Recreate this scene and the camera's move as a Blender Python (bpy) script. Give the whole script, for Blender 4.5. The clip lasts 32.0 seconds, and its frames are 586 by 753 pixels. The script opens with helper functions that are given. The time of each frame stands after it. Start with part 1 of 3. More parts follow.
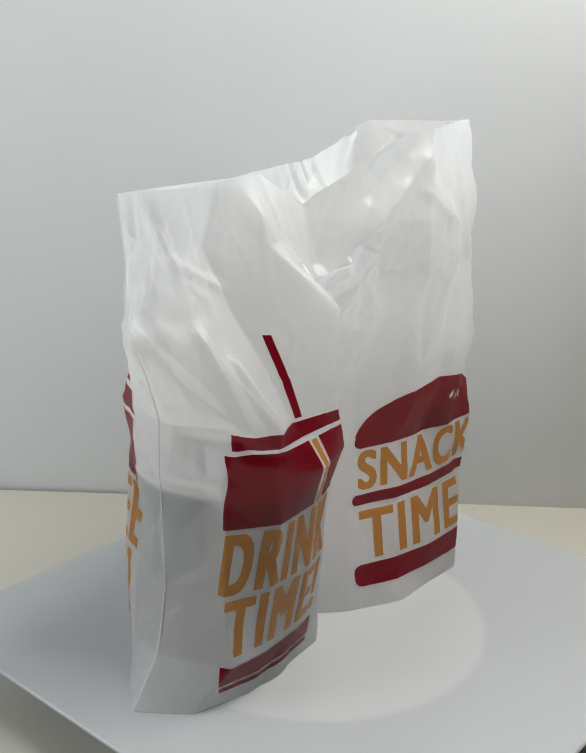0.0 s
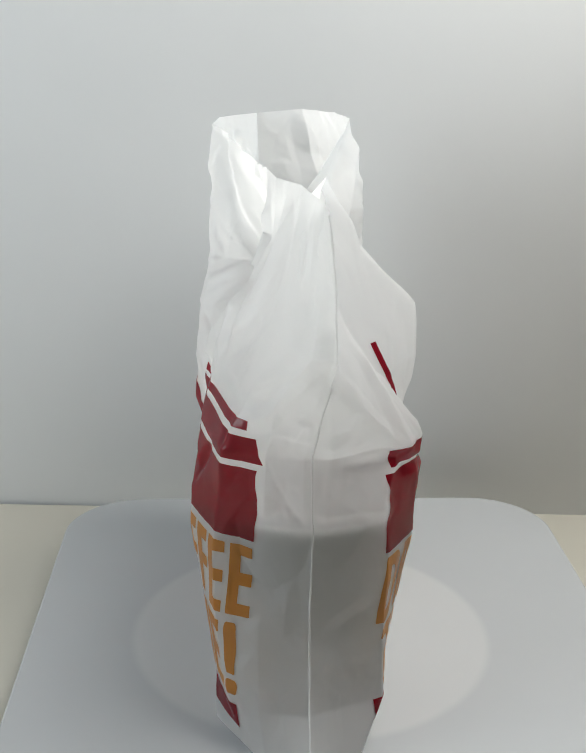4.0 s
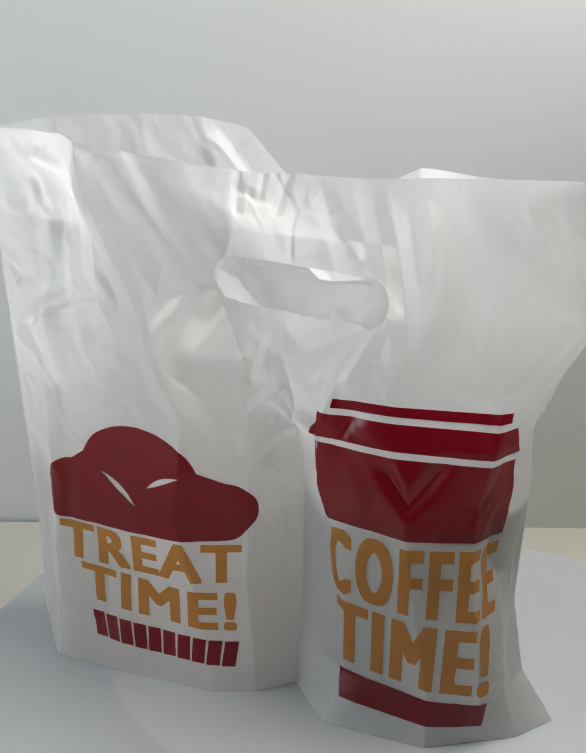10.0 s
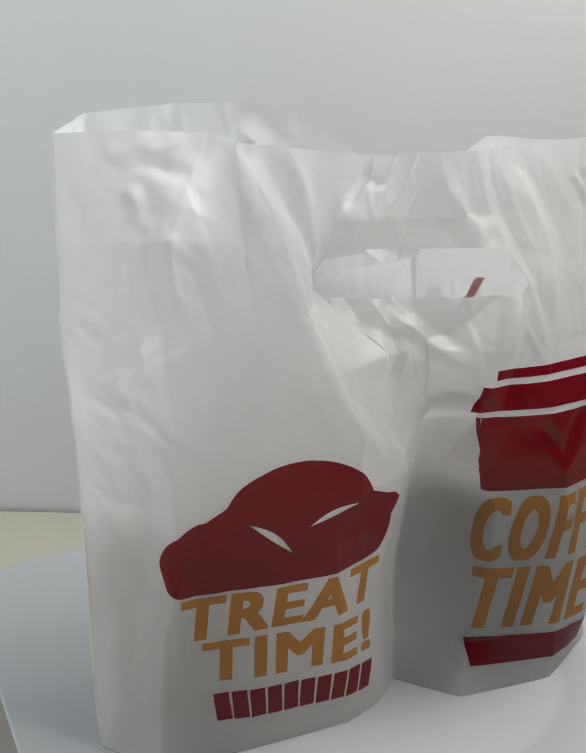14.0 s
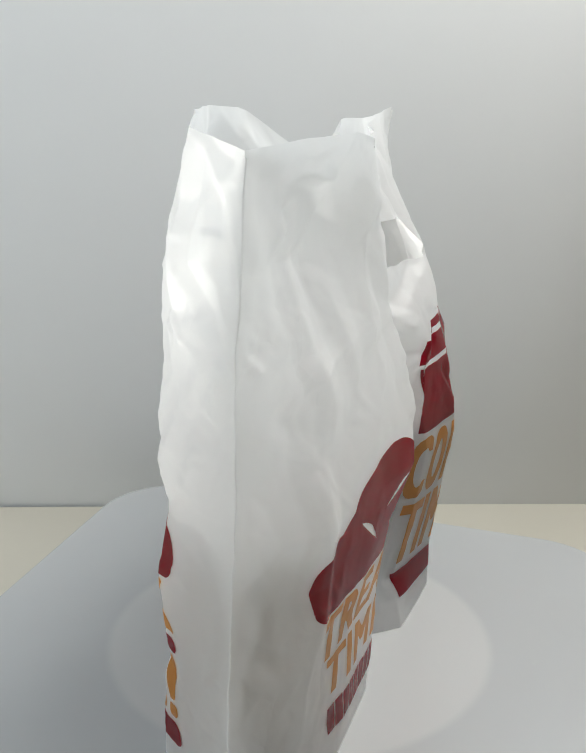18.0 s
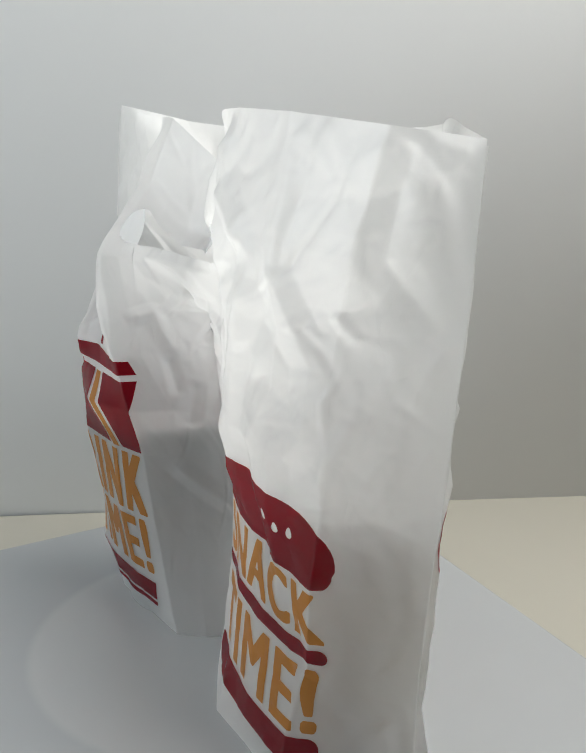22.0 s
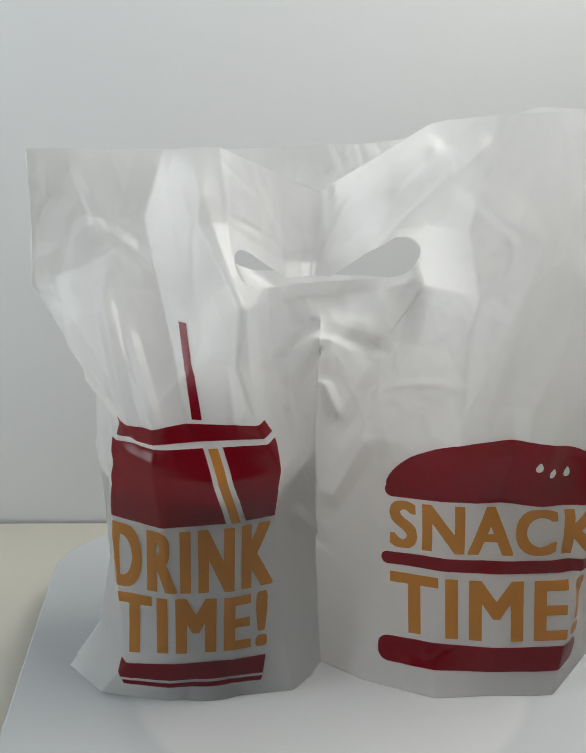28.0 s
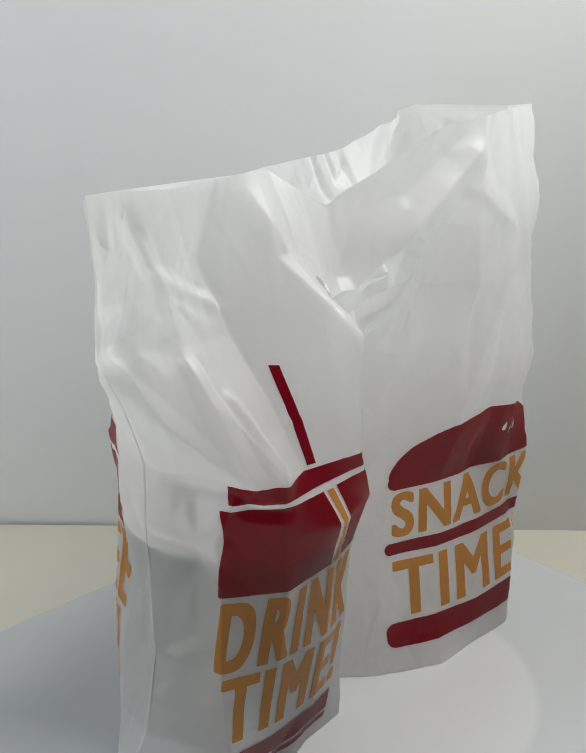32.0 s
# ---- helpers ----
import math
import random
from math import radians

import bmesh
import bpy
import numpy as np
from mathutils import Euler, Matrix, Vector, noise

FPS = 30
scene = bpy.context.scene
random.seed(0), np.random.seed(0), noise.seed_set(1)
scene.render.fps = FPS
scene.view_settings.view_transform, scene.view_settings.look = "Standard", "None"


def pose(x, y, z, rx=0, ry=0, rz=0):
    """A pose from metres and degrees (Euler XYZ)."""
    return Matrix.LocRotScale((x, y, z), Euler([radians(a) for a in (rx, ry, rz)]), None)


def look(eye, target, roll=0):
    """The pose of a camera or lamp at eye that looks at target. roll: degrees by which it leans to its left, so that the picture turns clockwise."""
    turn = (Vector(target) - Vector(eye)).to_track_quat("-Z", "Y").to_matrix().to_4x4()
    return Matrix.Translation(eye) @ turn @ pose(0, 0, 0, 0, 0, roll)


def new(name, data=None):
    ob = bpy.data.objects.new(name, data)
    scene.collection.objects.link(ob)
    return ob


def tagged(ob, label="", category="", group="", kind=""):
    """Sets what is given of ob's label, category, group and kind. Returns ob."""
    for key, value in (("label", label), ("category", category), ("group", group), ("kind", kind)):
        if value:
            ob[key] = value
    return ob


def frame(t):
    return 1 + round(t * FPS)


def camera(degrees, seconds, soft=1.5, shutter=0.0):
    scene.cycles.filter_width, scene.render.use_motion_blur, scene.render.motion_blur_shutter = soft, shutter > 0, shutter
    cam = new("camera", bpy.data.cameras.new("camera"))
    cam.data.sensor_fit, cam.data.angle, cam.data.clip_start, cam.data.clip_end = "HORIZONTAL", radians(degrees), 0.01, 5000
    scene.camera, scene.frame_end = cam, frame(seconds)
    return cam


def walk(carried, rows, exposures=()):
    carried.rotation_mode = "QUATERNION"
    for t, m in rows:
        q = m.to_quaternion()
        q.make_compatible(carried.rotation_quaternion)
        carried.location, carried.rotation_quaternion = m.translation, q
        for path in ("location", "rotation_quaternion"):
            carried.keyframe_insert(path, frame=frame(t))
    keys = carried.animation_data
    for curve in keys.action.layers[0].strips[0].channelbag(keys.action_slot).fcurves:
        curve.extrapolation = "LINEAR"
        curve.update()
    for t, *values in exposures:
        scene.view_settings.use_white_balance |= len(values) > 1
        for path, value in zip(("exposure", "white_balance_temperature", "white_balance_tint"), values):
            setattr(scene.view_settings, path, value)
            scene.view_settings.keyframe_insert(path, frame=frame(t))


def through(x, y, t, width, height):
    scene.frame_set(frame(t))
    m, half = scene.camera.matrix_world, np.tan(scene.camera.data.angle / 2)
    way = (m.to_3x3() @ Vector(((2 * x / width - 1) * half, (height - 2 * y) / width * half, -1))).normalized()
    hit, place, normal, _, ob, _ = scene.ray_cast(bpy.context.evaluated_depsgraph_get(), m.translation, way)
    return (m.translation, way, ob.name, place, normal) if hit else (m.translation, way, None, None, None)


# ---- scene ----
cam = camera(30.19, 32.0)
EYES = [
    (0.0, 0.0156, -0.6635, 0.4043, 71.0, 1.4, 2.98),
    (0.5, 0.0148, -0.6552, 0.4011, 70.86, 1.12, 3.14),
    (1.0, 0.0151, -0.6491, 0.3996, 70.96, 1.07, 2.79),
    (1.5, 0.0151, -0.6496, 0.3921, 71.74, 1.33, 2.69),
    (2.0, 0.0162, -0.6479, 0.3918, 72.12, 1.45, 2.46),
    (2.5, 0.0131, -0.6478, 0.3925, 72.06, 1.18, 2.18),
    (3.0, 0.011, -0.6463, 0.3945, 71.8, 1.06, 2.57),
    (3.5, 0.0101, -0.6437, 0.3939, 71.64, 1.08, 2.53),
    (5.5, 0.009, -0.6331, 0.3954, 71.18, 0.41, 0.72),
    (6.0, 0.0084, -0.6367, 0.3943, 71.74, 0.51, 0.9),
    (6.5, 0.0061, -0.6377, 0.3946, 72.08, 0.22, 0.81),
    (7.0, 0.0028, -0.635, 0.3936, 72.33, 0.25, 0.44),
    (7.5, 0.0027, -0.6292, 0.3926, 72.15, 0.35, 0.28),
    (8.0, 0.0034, -0.6219, 0.3893, 72.17, 0.63, 0.39),
    (8.5, 0.0028, -0.6134, 0.3898, 72.12, 0.66, 0.56),
    (9.0, 0.0037, -0.6078, 0.3897, 71.79, 0.77, 0.43),
    (9.5, 0.0001, -0.6008, 0.3883, 71.64, 1.09, 0.85),
    (10.0, -0.0011, -0.5988, 0.3866, 71.63, 1.2, 0.77),
    (10.5, -0.0033, -0.5976, 0.3852, 71.79, 1.09, 1.21),
    (11.0, -0.0069, -0.5951, 0.3867, 71.61, 0.82, 1.32),
    (11.5, -0.0095, -0.5922, 0.3844, 71.53, 0.98, 2.14),
    (12.0, -0.0121, -0.5871, 0.382, 71.44, 0.91, 2.39),
    (12.5, -0.0138, -0.5827, 0.381, 71.6, 0.9, 2.45),
    (13.0, -0.0149, -0.5811, 0.3784, 71.46, 0.72, 2.84),
    (13.5, -0.0162, -0.5783, 0.3766, 71.32, 0.99, 2.87),
    (14.0, -0.0172, -0.5775, 0.3756, 71.29, 0.97, 2.93),
    (14.5, -0.0172, -0.5772, 0.3756, 71.36, 0.79, 2.84),
    (15.0, -0.0184, -0.5779, 0.3743, 71.3, 0.53, 2.55),
    (15.5, -0.0179, -0.5753, 0.3711, 71.23, 0.42, 2.12),
    (17.5, -0.0061, -0.5867, 0.3763, 70.87, 0.37, 0.26),
    (18.0, -0.0042, -0.5905, 0.3762, 70.97, 0.48, 0.13),
    (18.5, -0.002, -0.5914, 0.3777, 71.22, 0.37, 0.14),
    (19.0, -0.0013, -0.5927, 0.3763, 71.32, 0.28, -0.77),
    (19.5, 0.0006, -0.5936, 0.376, 71.33, 0.33, -1.03),
    (20.0, 0.0027, -0.5919, 0.3763, 71.16, 0.24, -2.56),
    (20.5, 0.005, -0.589, 0.3764, 71.27, 0.26, -3.26),
    (21.0, 0.0073, -0.5863, 0.3752, 71.25, 0.16, -3.48),
    (21.5, 0.008, -0.5847, 0.3757, 71.09, 0.2, -3.31),
    (22.0, 0.0085, -0.5832, 0.3756, 70.93, 0.29, -3.31),
    (22.5, 0.0078, -0.5847, 0.3756, 71.02, 0.27, -3.1),
    (23.0, 0.0081, -0.5868, 0.3767, 71.07, 0.14, -2.54),
    (23.5, 0.0048, -0.5851, 0.3776, 71.11, 0.13, -1.83),
    (24.0, 0.0044, -0.5818, 0.3791, 71.0, -0.01, -1.4),
    (24.5, 0.0033, -0.5795, 0.3806, 71.02, -0.03, -0.76),
    (25.0, 0.0024, -0.5762, 0.3817, 70.78, 0.15, -0.16),
    (25.5, 0.0008, -0.5741, 0.3822, 70.59, 0.58, 0.18),
    (27.5, -0.0072, -0.569, 0.3829, 71.06, -0.05, 0.89),
    (28.0, -0.0078, -0.5639, 0.3857, 70.61, 0.08, 1.47),
    (28.5, -0.0088, -0.5651, 0.3836, 70.81, -0.11, 1.32),
    (29.0, -0.0114, -0.565, 0.3853, 70.68, -0.02, 1.95),
    (29.5, -0.0136, -0.5626, 0.3883, 70.33, 0.29, 2.16),
    (30.0, -0.0155, -0.5613, 0.391, 70.32, 0.27, 2.43),
    (30.5, -0.0166, -0.5583, 0.3924, 70.35, 0.42, 1.95),
    (31.0, -0.0167, -0.5569, 0.394, 70.17, 0.67, 1.59),
    (31.5, -0.0159, -0.5564, 0.3943, 70.05, 0.81, 1.33),
    (32.0, -0.018, -0.5543, 0.3951, 70.06, 0.94, 1.31),
]
walk(cam, [(t, pose(x, y, z, 0, 0, rz) @ pose(0, 0, 0, rx) @ pose(0, 0, 0, 0, 0, roll)) for t, x, y, z, rx, roll, rz in EYES],
     [(0, 0.0), (6, 0.0), (9, -0.06), (11, -0.15), (15, -0.15), (18, 0.05), (19, -0.18), (20, -0.03), (21, -0.1), (24, -0.02), (28, -0.06), (30, -0.1), (32, -0.06)])
# the turntable's turn, in degrees
TURNS = [
    (0.0, -295.66),
    (0.5, -290.29),
    (1.0, -284.98),
    (1.5, -279.89),
    (2.0, -274.87),
    (2.5, -269.37),
    (3.0, -263.93),
    (3.5, -258.42),
    (5.5, -236.04),
    (6.0, -230.39),
    (6.5, -224.67),
    (7.0, -218.85),
    (7.5, -213.34),
    (8.0, -207.94),
    (8.5, -202.41),
    (9.0, -197.03),
    (9.5, -191.41),
    (10.0, -186.01),
    (10.5, -180.54),
    (11.0, -174.96),
    (11.5, -169.18),
    (12.0, -163.41),
    (12.5, -157.73),
    (13.0, -152.16),
    (13.5, -146.37),
    (14.0, -140.65),
    (14.5, -135.05),
    (15.0, -129.38),
    (15.5, -123.88),
    (17.5, -101.85),
    (18.0, -96.4),
    (18.5, -91.0),
    (19.0, -85.46),
    (19.5, -79.89),
    (20.0, -74.36),
    (20.5, -68.86),
    (21.0, -63.44),
    (21.5, -57.87),
    (22.0, -52.3),
    (22.5, -46.62),
    (23.0, -41.03),
    (23.5, -35.22),
    (24.0, -29.68),
    (24.5, -24.06),
    (25.0, -18.45),
    (25.5, -12.76),
    (27.5, 10.37),
    (28.0, 16.03),
    (28.5, 21.31),
    (29.0, 26.75),
    (29.5, 32.15),
    (30.0, 37.53),
    (30.5, 42.84),
    (31.0, 48.06),
    (31.5, 53.17),
    (32.0, 58.53),
]
from mathutils import geometry

W_MM = 0.001

# ---- world and lights ----
world = bpy.data.worlds.new("world")
scene.world = world
world.use_nodes = True
world.node_tree.nodes["Background"].inputs[0].default_value = (0.9, 0.95, 1.0, 1)
world.node_tree.nodes["Background"].inputs[1].default_value = 0.3


def area_lamp(name, eye, target, sx, sy, watts, colour):
    data = bpy.data.lights.new(name, "AREA")
    data.shape, data.size, data.size_y, data.energy, data.color = "RECTANGLE", sx, sy, watts, colour
    ob = new(name, data)
    ob.matrix_world = look(eye, target)
    return ob


area_lamp("ceiling_panel_light", (0.46, 0.0, 1.06), (0.2, 0.1, 0.0), 0.9, 0.45, 15.0, (1.0, 0.995, 0.96))
area_lamp("window_light", (-1.45, -0.5, 0.65), (0.0, 0.05, 0.2), 1.0, 1.0, 18.5, (0.89, 0.96, 1.0))


# ---- materials ----
def nodes_of(name):
    m = bpy.data.materials.new(name)
    m.use_nodes = True
    nt = m.node_tree
    nt.nodes.clear()
    out = nt.nodes.new("ShaderNodeOutputMaterial")
    return m, nt, out


def node(nt, kind, **values):
    n = nt.nodes.new(kind)
    for k, v in values.items():
        n.inputs[k].default_value = v
    return n


def surface(name, colour, rough, var=0.06, scale=30.0, bump=0.1, fine=400.0, metal=0.0, distance=0.0005):
    """A plain opaque surface with two scales of variation and a fine relief."""
    m, nt, out = nodes_of(name)
    b = node(nt, "ShaderNodeBsdfPrincipled", Roughness=rough, Metallic=metal)
    tc = nt.nodes.new("ShaderNodeTexCoord")
    n1 = node(nt, "ShaderNodeTexNoise", Scale=scale, Detail=5.0)
    n2 = node(nt, "ShaderNodeTexNoise", Scale=fine, Detail=3.0)
    ramp = nt.nodes.new("ShaderNodeMapRange")
    ramp.inputs["To Min"].default_value, ramp.inputs["To Max"].default_value = 1 - var, 1 + var
    mul = nt.nodes.new("ShaderNodeMix")
    mul.data_type, mul.blend_type = "RGBA", "MULTIPLY"
    mul.inputs["Factor"].default_value = 1.0
    mul.inputs["A"].default_value = (*colour, 1)
    bp = node(nt, "ShaderNodeBump", Strength=bump, Distance=distance)
    rr = nt.nodes.new("ShaderNodeMapRange")
    rr.inputs["To Min"].default_value, rr.inputs["To Max"].default_value = max(0.02, rough - 0.07), min(1, rough + 0.07)
    for n in (n1, n2):
        nt.links.new(tc.outputs["Object"], n.inputs["Vector"])
    nt.links.new(n1.outputs["Fac"], ramp.inputs["Value"])
    nt.links.new(ramp.outputs["Result"], mul.inputs["B"])
    nt.links.new(mul.outputs["Result"], b.inputs["Base Color"])
    nt.links.new(n1.outputs["Fac"], rr.inputs["Value"])
    nt.links.new(rr.outputs["Result"], b.inputs["Roughness"])
    nt.links.new(n2.outputs["Fac"], bp.inputs["Height"])
    nt.links.new(bp.outputs["Normal"], b.inputs["Normal"])
    nt.links.new(b.outputs["BSDF"], out.inputs["Surface"])
    return m


def film(name, colour, through, rough, coat):
    """Thin plastic film: scatters light back and through, with a soft gloss, small folds and a fine crinkle."""
    m, nt, out = nodes_of(name)
    tc = nt.nodes.new("ShaderNodeTexCoord")
    stretch = nt.nodes.new("ShaderNodeMapping")
    stretch.inputs["Scale"].default_value = (1, 1, 0.8)
    warp = node(nt, "ShaderNodeTexNoise", Scale=36.0, Detail=2.0, Roughness=0.5, Distortion=0.5)
    fine = node(nt, "ShaderNodeTexNoise", Scale=300.0, Detail=3.0)
    fold = node(nt, "ShaderNodeTexVoronoi", Scale=30.0, Randomness=1.0)
    fold.feature = "DISTANCE_TO_EDGE"
    push = nt.nodes.new("ShaderNodeVectorMath")
    push.operation = "MULTIPLY_ADD"
    push.inputs[1].default_value = (0.03, 0.03, 0.03)
    ridge = nt.nodes.new("ShaderNodeMapRange")
    ridge.inputs["From Max"].default_value = 0.16
    ridge.inputs["To Max"].default_value = 0.5
    mask = node(nt, "ShaderNodeTexNoise", Scale=14.0, Detail=2.0)
    lim = nt.nodes.new("ShaderNodeMapRange")
    lim.inputs["From Min"].default_value, lim.inputs["From Max"].default_value = 0.45, 0.65
    mul = nt.nodes.new("ShaderNodeMath")
    mul.operation = "MULTIPLY"
    add = nt.nodes.new("ShaderNodeMath")
    add.operation = "ADD"
    addf = nt.nodes.new("ShaderNodeMath")
    addf.operation = "MULTIPLY_ADD"
    addf.inputs[1].default_value = 0.04
    bp = node(nt, "ShaderNodeBump", Strength=0.6, Distance=0.001)
    d = node(nt, "ShaderNodeBsdfDiffuse", Color=(*colour, 1))
    tr = node(nt, "ShaderNodeBsdfTranslucent", Color=(*colour, 1))
    gl = node(nt, "ShaderNodeBsdfGlossy", Color=(1, 1, 1, 1), Roughness=rough)
    fr = nt.nodes.new("ShaderNodeLayerWeight")
    rise = nt.nodes.new("ShaderNodeMath")
    rise.operation = "POWER"
    rise.inputs[1].default_value = 4.0
    sheen = nt.nodes.new("ShaderNodeMath")
    sheen.operation = "MULTIPLY_ADD"
    sheen.inputs[1].default_value, sheen.inputs[2].default_value = 0.3, coat
    m1, m2 = nt.nodes.new("ShaderNodeMixShader"), nt.nodes.new("ShaderNodeMixShader")
    m1.inputs[0].default_value = through
    link = nt.links.new
    link(tc.outputs["Object"], stretch.inputs["Vector"])
    for n in (warp, mask):
        link(stretch.outputs["Vector"], n.inputs["Vector"])
    link(warp.outputs["Color"], push.inputs[0])
    link(stretch.outputs["Vector"], push.inputs[2])
    link(push.outputs["Vector"], fold.inputs["Vector"])
    link(tc.outputs["Object"], fine.inputs["Vector"])
    link(fold.outputs["Distance"], ridge.inputs["Value"])
    link(mask.outputs["Fac"], lim.inputs["Value"])
    link(ridge.outputs["Result"], mul.inputs[0])
    link(lim.outputs["Result"], mul.inputs[1])
    link(warp.outputs["Fac"], add.inputs[0])
    link(mul.outputs["Value"], add.inputs[1])
    link(fine.outputs["Fac"], addf.inputs[0])
    link(add.outputs["Value"], addf.inputs[2])
    link(addf.outputs["Value"], bp.inputs["Height"])
    for n in (d, tr, gl, fr):
        link(bp.outputs["Normal"], n.inputs["Normal"])
    link(d.outputs["BSDF"], m1.inputs[1])
    link(tr.outputs["BSDF"], m1.inputs[2])
    link(fr.outputs["Facing"], rise.inputs[0])
    link(rise.outputs["Value"], sheen.inputs[0])
    link(sheen.outputs["Value"], m2.inputs[0])
    link(m1.outputs["Shader"], m2.inputs[1])
    link(gl.outputs["BSDF"], m2.inputs[2])
    link(m2.outputs["Shader"], out.inputs["Surface"])
    return m


FILM = film("white_film", (0.87, 0.87, 0.865), 0.71, 0.41, 0.04)
RED = film("red_ink", (0.30, 0.006, 0.019), 0.76, 0.27, 0.028)
ORANGE = film("orange_ink", (0.68, 0.325, 0.072), 0.74, 0.3, 0.03)
# dark grey for the unseen walls, to dim bounce onto the bag's front
DIM_ROOM = surface("fill_cutting_grey", (0.16, 0.16, 0.165), 0.9, 0.03, 6.0, 0.15, 160.0)
WALL = surface("white_wall_paint", (0.72, 0.73, 0.735), 0.9, 0.03, 6.0, 0.15, 160.0)
CREAM = surface("cream_laminate", (0.45, 0.43, 0.37), 0.5, 0.03, 9.0, 0.05, 250.0)
PLATE = surface("white_satin_plastic", (0.82, 0.83, 0.84), 0.24, 0.02, 14.0, 0.06, 500.0, distance=0.0002)
DISC = surface("white_gloss_plastic", (0.86, 0.86, 0.86), 0.16, 0.02, 14.0, 0.03, 500.0, distance=0.0001)


def two_tone(m, inner, outer, radius, soft):
    """Gives a plate a paler round field about its own origin, with a soft edge."""
    nt = m.node_tree
    mul = next(n for n in nt.nodes if n.bl_idname == "ShaderNodeMix")
    tc = nt.nodes.new("ShaderNodeTexCoord")
    sep = nt.nodes.new("ShaderNodeVectorMath")
    sep.operation = "LENGTH"
    rng = nt.nodes.new("ShaderNodeMapRange")
    rng.interpolation_type = "SMOOTHSTEP"
    rng.inputs["From Min"].default_value, rng.inputs["From Max"].default_value = radius - soft, radius + soft
    mix = nt.nodes.new("ShaderNodeMix")
    mix.data_type = "RGBA"
    mix.inputs["A"].default_value, mix.inputs["B"].default_value = (*inner, 1), (*outer, 1)
    nt.links.new(tc.outputs["Object"], sep.inputs[0])
    nt.links.new(sep.outputs["Value"], rng.inputs["Value"])
    nt.links.new(rng.outputs["Result"], mix.inputs["Factor"])
    nt.links.new(mix.outputs["Result"], mul.inputs["A"])


two_tone(PLATE, (0.44, 0.445, 0.445), (0.38, 0.392, 0.398), 0.118, 0.004)
DARK = surface("dark_grey_plastic", (0.05, 0.05, 0.055), 0.5, 0.1)
CUP = surface("dark_grey_card", (0.018, 0.018, 0.02), 0.7, 0.06)
LID = surface("dark_tub_lid", (0.025, 0.025, 0.027), 0.45, 0.03)
KRAFT = surface("kraft_board", (0.24, 0.185, 0.14), 0.85, 0.1, 60.0)


# ---- mesh helpers ----
def part(name, bm, material, parent=None, label="", smooth=True):
    me = bpy.data.meshes.new(name)
    bm.to_mesh(me)
    bm.free()
    me.materials.append(material)
    if smooth:
        me.polygons.foreach_set("use_smooth", [True] * len(me.polygons))
    ob = new(name, me)
    ob.parent = parent
    if label:
        tagged(ob, label)
    return ob


def box(x0, y0, z0, x1, y1, z1, bevel=0.0, segments=2):
    bm = bmesh.new()
    bmesh.ops.create_cube(bm, size=1.0, matrix=Matrix.LocRotScale(((x0 + x1) / 2, (y0 + y1) / 2, (z0 + z1) / 2), None, (x1 - x0, y1 - y0, z1 - z0)))
    if bevel:
        bmesh.ops.bevel(bm, geom=bm.edges[:], offset=bevel, segments=segments, profile=0.5, affect="EDGES")
    return bm


def lathe(profile, steps=64):
    """A turned body from (radius, height) pairs."""
    bm = bmesh.new()
    rings = []
    for r, z in profile:
        rings.append([bm.verts.new((r * math.cos(a), r * math.sin(a), z)) for a in (2 * math.pi * i / steps for i in range(steps))])
    for a, b in zip(rings, rings[1:]):
        for i in range(steps):
            bm.faces.new((a[i], a[(i + 1) % steps], b[(i + 1) % steps], b[i]))
    bm.faces.new(rings[0][::-1])
    bm.faces.new(rings[-1])
    return bm


def rounded_plate(w, h, r, z0, z1, edge, steps=16):
    """A plate with rounded corners and a rounded rim."""
    bm = bmesh.new()

    def ring(inset, z):
        out, rr = [], r - inset
        for cx, cy, a0 in ((1, 1, 0), (-1, 1, 90), (-1, -1, 180), (1, -1, 270)):
            for k in range(steps + 1):
                a = radians(a0 + 90 * k / steps)
                out.append(bm.verts.new((cx * (w / 2 - r) + rr * math.cos(a), cy * (h / 2 - r) + rr * math.sin(a), z)))
        return out

    rings = [ring(edge, z0), ring(0.0, z0 + edge)]
    rings += [ring(edge * (1 - math.cos(a)), z1 - edge + edge * math.sin(a)) for a in (radians(18 * k) for k in range(6))]
    for a, b in zip(rings, rings[1:]):
        n = len(a)
        for i in range(n):
            bm.faces.new((a[i], a[(i + 1) % n], b[(i + 1) % n], b[i]))
    bm.faces.new(rings[0][::-1])
    bm.faces.new(rings[-1])
    return bm


# ---- setting: table and room ----
TABLE_Z = -0.037
WALL_Y = 0.266
table = part("table_top", box(-1.4, -1.3, TABLE_Z - 0.03, 1.4, WALL_Y + 0.0005, TABLE_Z, 0.002), CREAM)
table.rotation_euler = (0, 0, 0.037)
tagged(table, "cream laminate table top against a white wall", "table", kind="structure")
wall = part("wall_north", box(-1.6, WALL_Y, -0.8, 1.6, WALL_Y + 0.1, 1.7), WALL)
wall.rotation_euler = (0, 0, 0.0266)
tagged(wall, "plain off-white painted wall behind the table", "wall", kind="structure")
# added walls out of view: they close the room and keep front fill low
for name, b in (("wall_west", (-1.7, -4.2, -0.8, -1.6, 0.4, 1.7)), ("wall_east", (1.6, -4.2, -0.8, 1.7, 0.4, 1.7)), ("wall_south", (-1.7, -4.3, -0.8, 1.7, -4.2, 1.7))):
    tagged(part(name, box(*b), DIM_ROOM), "plain unseen wall, dark grey to hold back bounced light", "wall", kind="structure")
tagged(part("ceiling", box(-1.7, -4.3, 1.7, 1.7, 0.5, 1.8), WALL), "plain white ceiling", "ceiling", kind="structure")
tagged(part("floor", box(-1.7, -4.3, -0.9, 1.7, 0.5, -0.8), CREAM), "plain cream floor", "floor", kind="structure")

